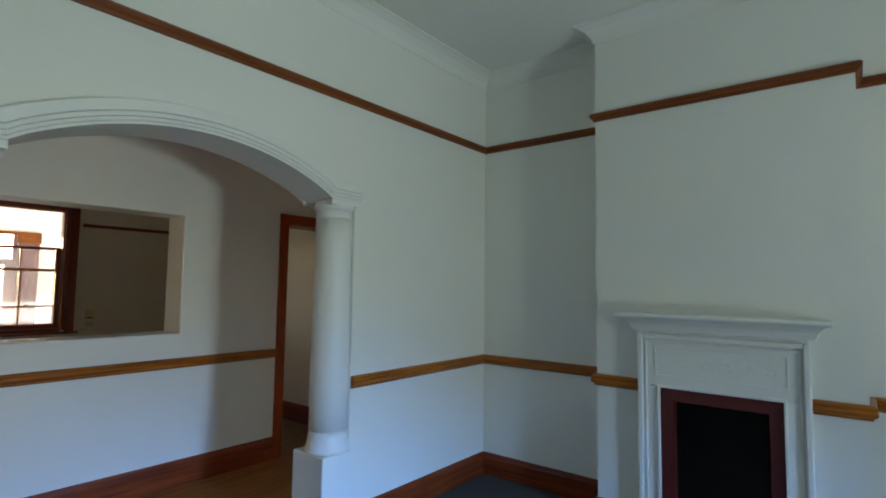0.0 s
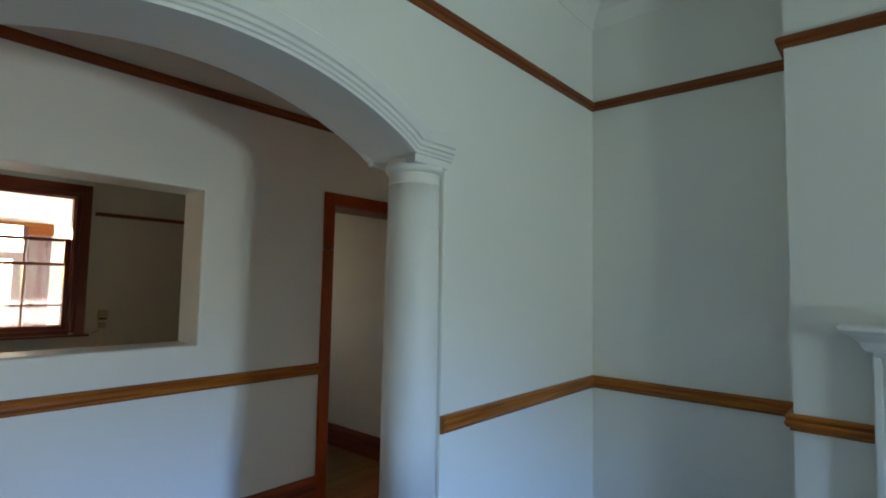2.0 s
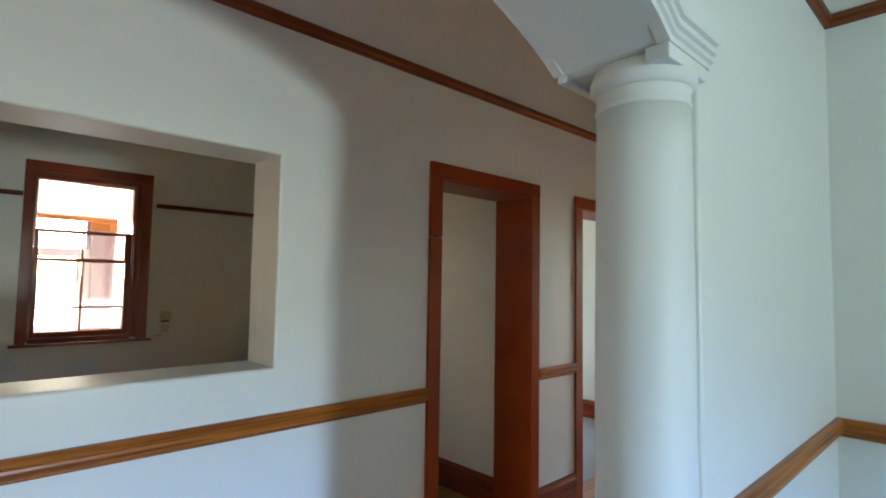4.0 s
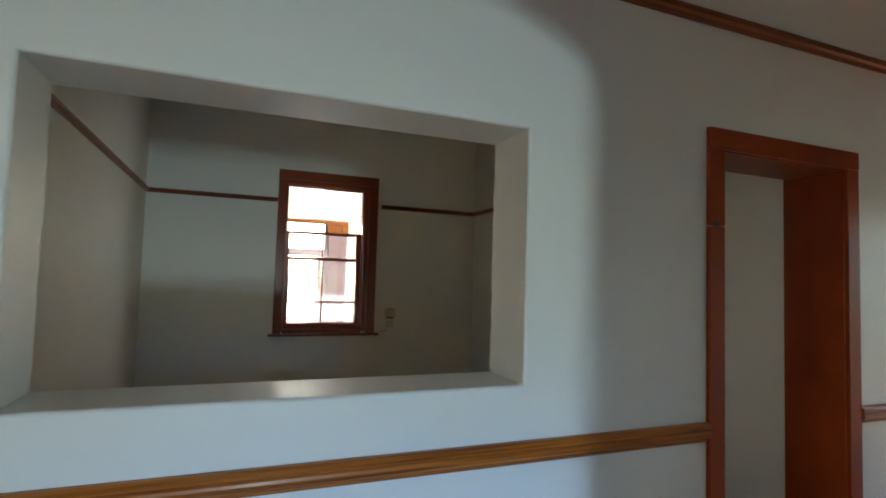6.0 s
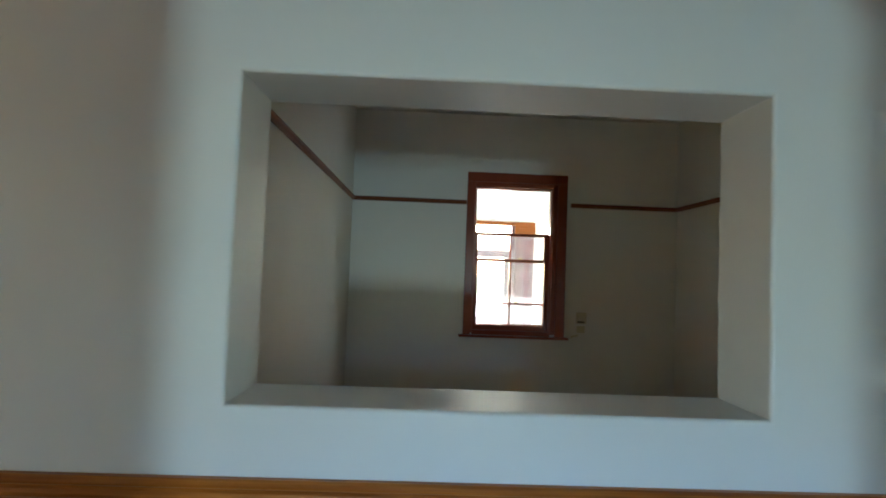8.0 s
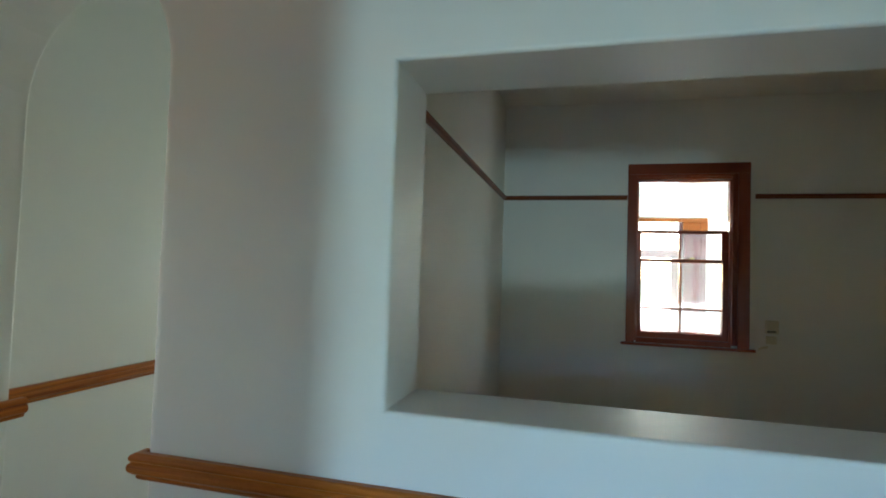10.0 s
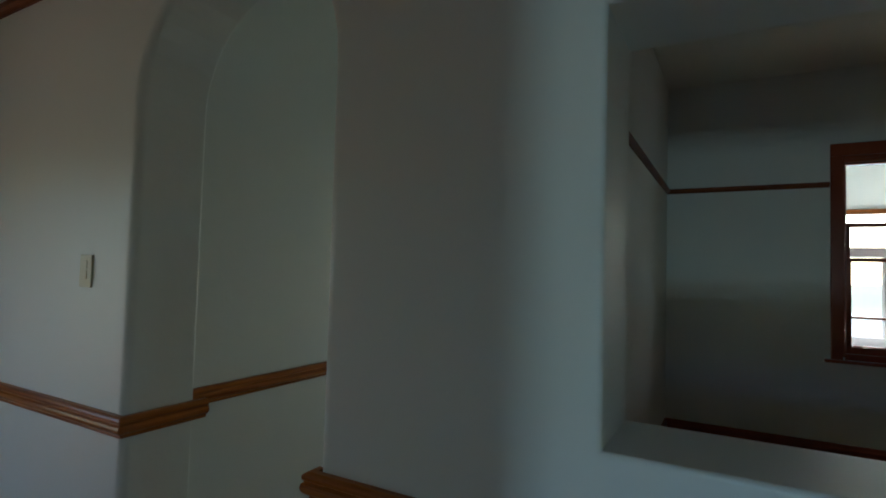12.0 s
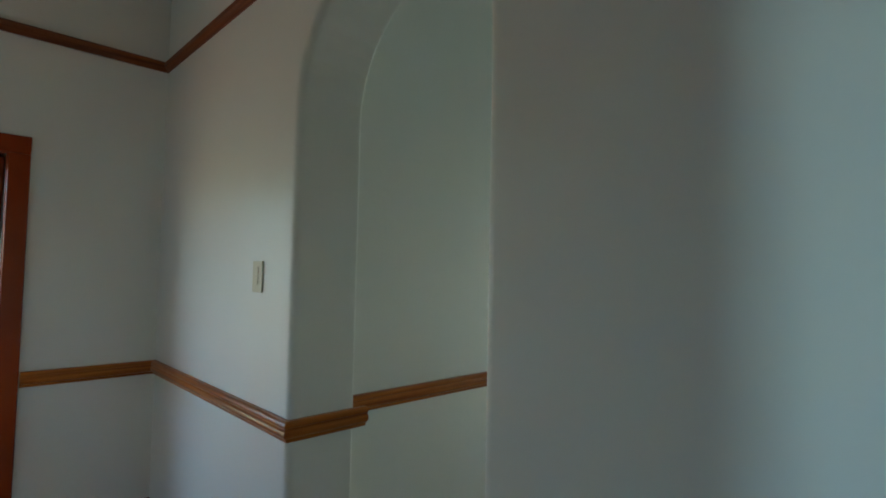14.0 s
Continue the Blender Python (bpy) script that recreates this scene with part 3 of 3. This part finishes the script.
# ---- doorways ----
def doorway(number, axis, c_face, c_back, u0, u1, top, label, both=True, bead=True, splice=0.0):
    """Timber lining and architraves in a wall opening, with a stop bead."""
    ob = base("door_%d" % number, *((c_face, (u0 + u1) / 2, 0) if axis == "x" else ((u0 + u1) / 2, c_face, 0)), label, "door frame", kind="structure")
    out = 1 if c_face > c_back else -1

    def b(ua, ub, ca, cb, za, zb, bevel=0.004):
        ca, cb = sorted((ca, cb))
        return boxes((ca, cb, ua, ub, za, zb) if axis == "x" else (ua, ub, ca, cb, za, zb), bevel=bevel)

    f, k = c_face + out * 0.004, c_back - out * 0.004
    part("jamb", b(u0 - 0.028, u0, k, f, FZ, top + 0.028), DOORWOOD, ob)
    part("jamb", b(u1, u1 + 0.028, k, f, FZ, top + 0.028), DOORWOOD, ob)
    part("head", b(u0, u1, k, f, top, top + 0.028), DOORWOOD, ob)
    if bead:
        m = (c_face + c_back) / 2
        part("stop_bead", b(u0, u0 + 0.012, m - 0.02, m + 0.02, FZ, top), DOORWOOD, ob)
        part("stop_bead", b(u1 - 0.012, u1, m - 0.02, m + 0.02, FZ, top), DOORWOOD, ob)
        part("stop_bead", b(u0 + 0.012, u1 - 0.012, m - 0.02, m + 0.02, top - 0.012, top), DOORWOOD, ob)
    for face, s in ((c_face, out), (c_back, -out)) if both else ((c_face, out),):
        g, h, w = face, face + s * 0.022, 0.095
        if splice and face == c_face:
            part("architrave", b(u0 - w, u0 - 0.006, g, h, FZ, splice - 0.001), DOORWOOD, ob)
            part("architrave", b(u0 - w, u0 - 0.006, g, h, splice + 0.001, top + 0.006), DOORWOOD, ob)
            bm = bmesh.new()
            bmesh.ops.create_icosphere(bm, subdivisions=3, radius=1.0, matrix=Matrix.Translation((h, u0 - 0.058, splice + 0.008)) @ Matrix.Diagonal((0.0015, 0.026, 0.012, 1)))
            part("knot", bm, KNOT, ob, "dark knot in the timber", smooth=True)
        else:
            part("architrave", b(u0 - w, u0 - 0.006, g, h, FZ, top + 0.006), DOORWOOD, ob)
        part("architrave", b(u1 + 0.006, u1 + w, g, h, FZ, top + 0.006), DOORWOOD, ob)
        part("architrave", b(u0 - w, u1 + w, g, h + s * 0.002, top + 0.006, top + w), DOORWOOD, ob)
    settle(ob)
    return ob


doorway(1, "x", XH, XH2, D1[0], D1[1], D1[2], "open doorway framed in glossy red-brown varnished timber", bead=False, splice=1.76)
doorway(2, "x", XH, XH2, D2[0], D2[1], D2[2], "open doorway framed in glossy red-brown varnished timber", bead=False)
doorway(3, "y", HALL_S, HALL_S - 0.25, D3[0], D3[1], D3[2], "doorway framed in red-brown varnished timber at the hall's end")
leaf = base("door_leaf", (D3[0] + D3[1]) / 2, HALL_S - 0.08, 0, "red-brown varnished door with a tall glass pane", "door")
for a, b, c, d in ((D3[0] + 0.003, D3[0] + 0.03, 0.01 + FZ, D3[2] - 0.015), (D3[1] - 0.03, D3[1] - 0.003, 0.01 + FZ, D3[2] - 0.015), (D3[0] + 0.03, D3[1] - 0.03, D3[2] - 0.06, D3[2] - 0.015), (D3[0] + 0.03, D3[1] - 0.03, 0.01 + FZ, 0.12)):
    part("rail", boxes((a, b, HALL_S - 0.10, HALL_S - 0.06, c, d), bevel=0.003), DOORWOOD, leaf)
part("pane", boxes((D3[0] + 0.03, D3[1] - 0.03, HALL_S - 0.082, HALL_S - 0.078, 0.12, D3[2] - 0.06)), CLEAR, leaf).visible_shadow = False
settle(leaf)
doorway(4, "y", HALL_N, HALL_N + 0.25, D4[0], D4[1], D4[2], "doorway framed in dark brown varnished timber at the hall's end")


# ---- fireplace ----
def fireplace():
    ob = base("fireplace", (FB[0] + FB[1]) / 2, YB, 0, "white painted classical fireplace with dark red inner frame and black firebox", "fireplace")
    x0, x1, fx0, fx1 = -0.755, 0.155, -0.629, 0.031
    y = YB - 0.045
    part("surround_leg", boxes((x0, fx0, y, YB, FZ, 0.915), bevel=0.004), TRIMPAINT, ob)
    part("surround_leg", boxes((fx1, x1, y, YB, FZ, 0.915), bevel=0.004), TRIMPAINT, ob)
    part("frieze", boxes((x0, x1, y, YB, 0.915, 1.27), bevel=0.004), TRIMPAINT, ob)
    for a, b in ((x0 - 0.002, x0 + 0.03), (x1 - 0.03, x1 + 0.002)):
        part("fillet", boxes((a, b, y - 0.025, y, FZ, 1.245), bevel=0.006), TRIMPAINT, ob)
    part("fillet", boxes((x0 + 0.03, x1 - 0.03, y - 0.025, y, 1.215, 1.245), bevel=0.006), TRIMPAINT, ob)
    for a, b in ((x0 + 0.04, x0 + 0.052), (x1 - 0.052, x1 - 0.04)):
        part("bead", boxes((a, b, y - 0.01, y, FZ, 1.205), bevel=0.004), TRIMPAINT, ob)
    part("bead", boxes((x0 + 0.052, x1 - 0.052, y - 0.01, y, 1.191, 1.205), bevel=0.004), TRIMPAINT, ob)
    for a, b in ((fx0 - 0.014, fx0 + 0.002), (fx1 - 0.002, fx1 + 0.014)):
        part("bead", boxes((a, b, y - 0.014, y, FZ, 0.928), bevel=0.004), TRIMPAINT, ob)
    part("bead", boxes((fx0 + 0.002, fx1 - 0.002, y - 0.014, y, 0.914, 0.929), bevel=0.004), TRIMPAINT, ob)
    px0, px1, pz0, pz1 = x0 + 0.10, x1 - 0.10, 0.985, 1.165
    for a, b, c, d in ((px0, px1, pz0, pz0 + 0.007), (px0, px1, pz1 - 0.007, pz1), (px0, px0 + 0.007, pz0 + 0.007, pz1 - 0.007), (px1 - 0.007, px1, pz0 + 0.007, pz1 - 0.007)):
        part("panel_bead", boxes((a, b, y - 0.005, y, c, d), bevel=0.002), TRIMPAINT, ob)
    for k in range(6):
        bm = bmesh.new()
        flip = -1 if k % 2 else 1
        mx = px0 + 0.085 + k * (px1 - px0 - 0.17) / 5
        for turn in range(7):
            a = radians(turn * 48)
            reach = 0.036 - 0.0035 * turn
            m = Matrix.Translation((mx + reach * math.cos(a) * flip, y, 1.072 + reach * math.sin(a))) @ Matrix.Rotation(-a * flip - radians(70) * flip, 4, "Y") @ Matrix.Diagonal((0.02 - 0.0012 * turn, 0.0024, 0.0062, 1))
            bmesh.ops.create_icosphere(bm, subdivisions=2, radius=1.0, matrix=m)
        part("carved_scroll", bm, TRIMPAINT, ob, "low carved leaf scroll", smooth=True)
    bed = [(0, 1.262), (0.026, 1.262), (0.028, 1.275), (0.034, 1.28), (0.044, 1.305), (0.07, 1.33), (0.1, 1.343), (0.112, 1.352), (0, 1.352)]
    part("bed_mould", sweep([(x1, YB, 0), (x1, y, 0), (x0, y, 0), (x0, YB, 0)], bed), TRIMPAINT, ob)
    n = 40
    for k in range(n):
        w = (x1 - x0) / n
        part("dentil", boxes((x0 + w * (k + 0.2), x0 + w * (k + 0.8), y - 0.036, y - 0.026, 1.246, 1.262)), TRIMPAINT, ob)
    part("mantel_shelf", boxes((x0 - 0.115, x1 + 0.105, y - 0.135, YB, 1.352, 1.373), bevel=0.006), TRIMPAINT, ob)
    a0, a1 = fx0 - 0.0, fx1 + 0.0
    part("inner_frame", boxes((a0 + 0.002, a0 + 0.075, y + 0.012, YB + 0.05, FZ, 0.91), bevel=0.003), FIRERED, ob, "dark red inner frame")
    part("inner_frame", boxes((a1 - 0.075, a1 - 0.002, y + 0.012, YB + 0.05, FZ, 0.91), bevel=0.003), FIRERED, ob, "dark red inner frame")
    part("inner_frame", boxes((a0 + 0.075, a1 - 0.075, y + 0.012, YB + 0.05, 0.835, 0.91), bevel=0.003), FIRERED, ob, "dark red inner frame")
    part("firebox_back", boxes((a0 + 0.01, a1 - 0.01, YB + 0.25, YB + 0.27, FZ, 0.90)), SOOT, ob, "soot-black firebox lining")
    for xa, xb in ((a0 + 0.008, a0 + 0.02), (a1 - 0.02, a1 - 0.008)):
        part("firebox_side", boxes((xa, xb, YB + 0.05, YB + 0.25, FZ, 0.90)), SOOT, ob, "soot-black firebox lining")
    part("firebox_top", boxes((a0 + 0.02, a1 - 0.02, YB + 0.05, YB + 0.25, 0.88, 0.90)), SOOT, ob, "soot-black firebox lining")
    part("hearth", boxes((a0 + 0.02, a1 - 0.02, YB - 0.02, YB + 0.25, FZ, FZ + 0.012)), SOOT, ob, "black hearth slab")
    settle(ob)


fireplace()


# ---- sash window behind the hatch ----
def window_one():
    y0, y1, z0, z1 = W1
    ob = base("window_1", XN, (y0 + y1) / 2, z0, "dark red-brown timber sash window with both sashes lowered", "window", kind="structure")
    f = XN + 0.022

    def p(name, ya, yb, za, zb, xa, xb, mat=SASHWOOD, label="", bevel=0.004):
        return part(name, boxes((xa, xb, ya, yb, za, zb), bevel=bevel), mat, ob, label)

    w = 0.085
    p("architrave", y0 - w + 0.02, y0 + 0.02, z0 - 0.02, z1 - 0.005, XN, f)
    p("architrave", y1 - 0.02, y1 + w, z0 - 0.02, z1 - 0.005, XN, f)
    p("architrave", y0 - w + 0.02, y1 + w, z1 - 0.005, z1 + w + 0.015, XN, f + 0.003)
    p("sill", y0 - 0.11, y1 + 0.13, z0 - 0.045, z0 - 0.02, XN - 0.02, XN + 0.06)
    p("box_frame", y0, y0 + 0.03, z0, z1, XN - 0.2, XN + 0.002)
    p("box_frame", y1 - 0.07, y1, z0, z1, XN - 0.2, XN + 0.002)
    p("box_frame", y0 + 0.03, y1 - 0.07, z1 - 0.06, z1, XN - 0.2, XN + 0.002)
    p("box_frame", y0 + 0.03, y1 - 0.07, z0 - 0.02, z0 + 0.03, XN - 0.2, XN + 0.002)
    p("parting_bead", y0 + 0.03, y0 + 0.046, z0 + 0.03, z1 - 0.06, XN - 0.04, XN - 0.015)
    p("parting_bead", y1 - 0.09, y1 - 0.07, z0 + 0.03, z1 - 0.06, XN - 0.04, XN - 0.015)
    p("parting_bead", y0 + 0.046, y1 - 0.09, z1 - 0.08, z1 - 0.06, XN - 0.04, XN - 0.015)

    for ya, yb, za, zb in ((y0 + 0.006, y0 + 0.034, z0 + 0.01, z1 - 0.03), (y1 - 0.078, y1 - 0.05, z0 + 0.01, z1 - 0.03), (y0 + 0.034, y1 - 0.078, z1 - 0.062, z1 - 0.034)):
        p("stop_bead", ya, yb, za, zb, XN + 0.003, XN + 0.02, bevel=0.008)
    for y in (y0 + 0.05, y1 - 0.098):
        p("sash_cord", y, y + 0.006, 1.99, z1 - 0.08, XN - 0.075, XN - 0.069, CORD, "pale worn sash cord", 0.0)

    def sash(x, zb, zt, bars, glass_label):
        s = part("sash", boxes((x - 0.035, x, y0 + 0.034, y0 + 0.085, zb, zt), (x - 0.035, x, y1 - 0.14, y1 - 0.072, zb, zt), (x - 0.035, x, y0 + 0.085, y1 - 0.14, zt - 0.035, zt), (x - 0.035, x, y0 + 0.085, y1 - 0.14, zb, zb + 0.055), bevel=0.004), SASHWOOD, ob)
        mid = 2.235
        cuts = [zb + 0.055, *bars, zt - 0.035]
        part("glazing_bar", boxes((x - 0.03, x - 0.005, mid - 0.009, mid + 0.009, zb + 0.055, zt - 0.035)), SASHWOOD, s)
        for z in bars:
            part("glazing_bar", boxes((x - 0.03, x - 0.005, y0 + 0.085, mid - 0.009, z - 0.009, z + 0.009), (x - 0.03, x - 0.005, mid + 0.009, y1 - 0.14, z - 0.009, z + 0.009)), SASHWOOD, s)
        for a, b in zip(cuts, cuts[1:]):
            for ya, yb in ((y0 + 0.085, mid - 0.009), (mid + 0.009, y1 - 0.14)):
                g = part("pane", boxes((x - 0.019, x - 0.016, ya, yb, a, b)), GLASS, s, glass_label)
                g.visible_shadow = False
        return s

    sash(XN - 0.045, 0.89, 1.69, (1.19,), "dusty glass pane")
    sash(XN - 0.10, 0.90, 1.985, (1.19,), "dusty glass pane")
    for y, z in ((2.34, 1.69), (2.31, 1.2)):
        p("catch", y - 0.02, y + 0.02, z, z + 0.018, XN - 0.06, XN - 0.035, BRASS, "dark metal sash catch")
    settle(ob)


window_one()

# ---- small fittings ----
SY = -1.197
switch = base("light_switch", XH, SY, 1.449, "ivory plastic light switch plate on the white wall", "light switch")
part("plate", boxes((XH, XH + 0.008, SY - 0.042, SY + 0.042, 1.386, 1.512), bevel=0.003), PLASTIC, switch)
for z in (1.418, 1.458):
    part("rocker", boxes((XH + 0.008, XH + 0.011, SY - 0.014, SY + 0.014, z, z + 0.032), bevel=0.002), PLASTIC, switch)
settle(switch)
socket = base("wall_socket", XN, 3.03, 0.97, "small ivory plastic wall box with a short loose cable", "socket")
part("box", boxes((XN, XN + 0.04, 2.975, 3.085, 1.0, 1.125), bevel=0.008), PLASTIC, socket)
part("cover", boxes((XN + 0.04, XN + 0.047, 2.99, 3.07, 1.045, 1.112), bevel=0.003), PLASTIC, socket)
part("slot", boxes((XN + 0.04, XN + 0.043, 2.985, 3.06, 1.012, 1.028)), SOOT, socket, "dark slot")
part("lower_box", boxes((XN, XN + 0.03, 2.985, 3.07, 0.90, 0.975), bevel=0.006), PLASTIC, socket)
part("cable", sweep([(XN + 0.006, 3.0 - 0.02 * i, 0.86 - 0.0015 * i * i) for i in range(5)], [(0, 0.0), (0.012, 0.0), (0.012, 0.018), (0, 0.018)]), PLASTIC, socket)
settle(socket)

# ---- sun porch beyond the window ----
XV = -10.1
structure("wall_porch_1", slab("x", XV, XV - 0.2, (PY - 0.25, 7.1, -0.4, 3.3), [rect_loop(0.34, 2.598, 0.80, 2.262), rect_loop(3.9, 6.5, 0.3, 2.5)]), PORCHPAINT, "white painted outer wall of the bright sun porch", "wall")
structure("wall_porch_2", slab("y", 6.85, 7.1, (XV, XN - 0.22, -0.4, 3.3)), PORCHPAINT, "white painted end wall of the sun porch", "wall")
structure("wall_porch_3", slab("y", PY, PY - 0.25, (XV, XN - 0.22, -0.4, 3.3), [rect_loop(XV + 0.25, XN - 0.45, 0.3, 2.65)]), PORCHPAINT, "white painted end wall of the sun porch", "wall")
structure("ceiling_porch", boxes((XV - 0.2, XN - 0.2, PY - 0.25, 7.1, 2.95, 3.15)), PORCHPAINT, "white ceiling of the sun porch", "ceiling")
# Out of view; it acts as a warm reflector below the sash window.
structure("floor_porch", boxes((XV - 0.1, XN - 0.1, PY - 0.1, 7.0, -0.4, -0.05)), WARMFLOOR, "unseen floor of the sun porch, coloured warm to bounce sunlight", "floor")


def porch_window():
    ob = base("porch_window", XV, 1.4, 0.80, "wide sun porch window with orange head and a tall shutter coloured mauve for glass haze", "window")

    def p(name, y0, y1, z0, z1, xa, xb, mat, label="", parent=None):
        return part(name, boxes((XV + xa, XV + xb, y0, y1, z0, z1), bevel=0.004), mat, parent or ob, label)

    p("head", 0.24, 2.885, 2.247, 2.302, 0.0, 0.05, PORCHWOOD, "orange varnished head")
    top = p("shutter_top", 2.58, 2.885, 2.125, 2.247, 0.0, 0.045, PORCHWOOD, "orange varnished top of the shutter")
    for a, b, c, d in ((2.58, 2.63, 2.128, 2.24), (2.79, 2.885, 2.128, 2.24), (2.63, 2.79, 2.205, 2.24)):
        p("frame_bar", a, b, c, d, 0.046, 0.066, PORCHWOOD, parent=top)
    # Below here the timber is coloured as the hazy glass washes it out.
    leaf = p("shutter_leaf", 2.60, 2.865, 0.79, 2.125, 0.0, 0.045, HAZEWOOD, "timber shutter leaf with glass haze put into its mauve colour")
    for a, b, c, d in ((2.60, 2.65, 0.79, 2.12), (2.81, 2.865, 0.79, 2.12), (2.65, 2.81, 1.80, 1.86), (2.65, 2.81, 0.79, 0.88), (2.65, 2.81, 1.26, 1.36)):
        p("frame_bar", a, b, c, d, 0.046, 0.064, HAZEWOOD, parent=leaf)
    p("stile", 2.445, 2.60, 0.877, 1.765, -0.06, 0.03, PALEHAZEWOOD, "timber stile with glass haze put into its lilac colour")
    p("stile", 2.54, 2.60, 1.872, 2.247, -0.06, -0.003, HAZEWOOD)
    p("stile", 0.24, 0.34, 0.80, 2.247, 0.0, 0.05, PORCHWOOD)
    p("transom", 0.34, 2.60, 1.765, 1.872, -0.06, 0.04, PALEHAZEWOOD, "timber transom with glass haze put into its lilac colour")
    p("bottom_rail", 0.34, 2.60, 0.76, 0.877, -0.06, 0.05, PALEHAZEWOOD, "timber bottom rail with glass haze put into its lilac colour")
    for y in (1.05, 1.75):
        p("mullion", y, y + 0.06, 0.877, 1.765, -0.05, 0.02, PALEHAZEWOOD, "timber mullion with glass haze put into its lilac colour")
    settle(ob)


porch_window()
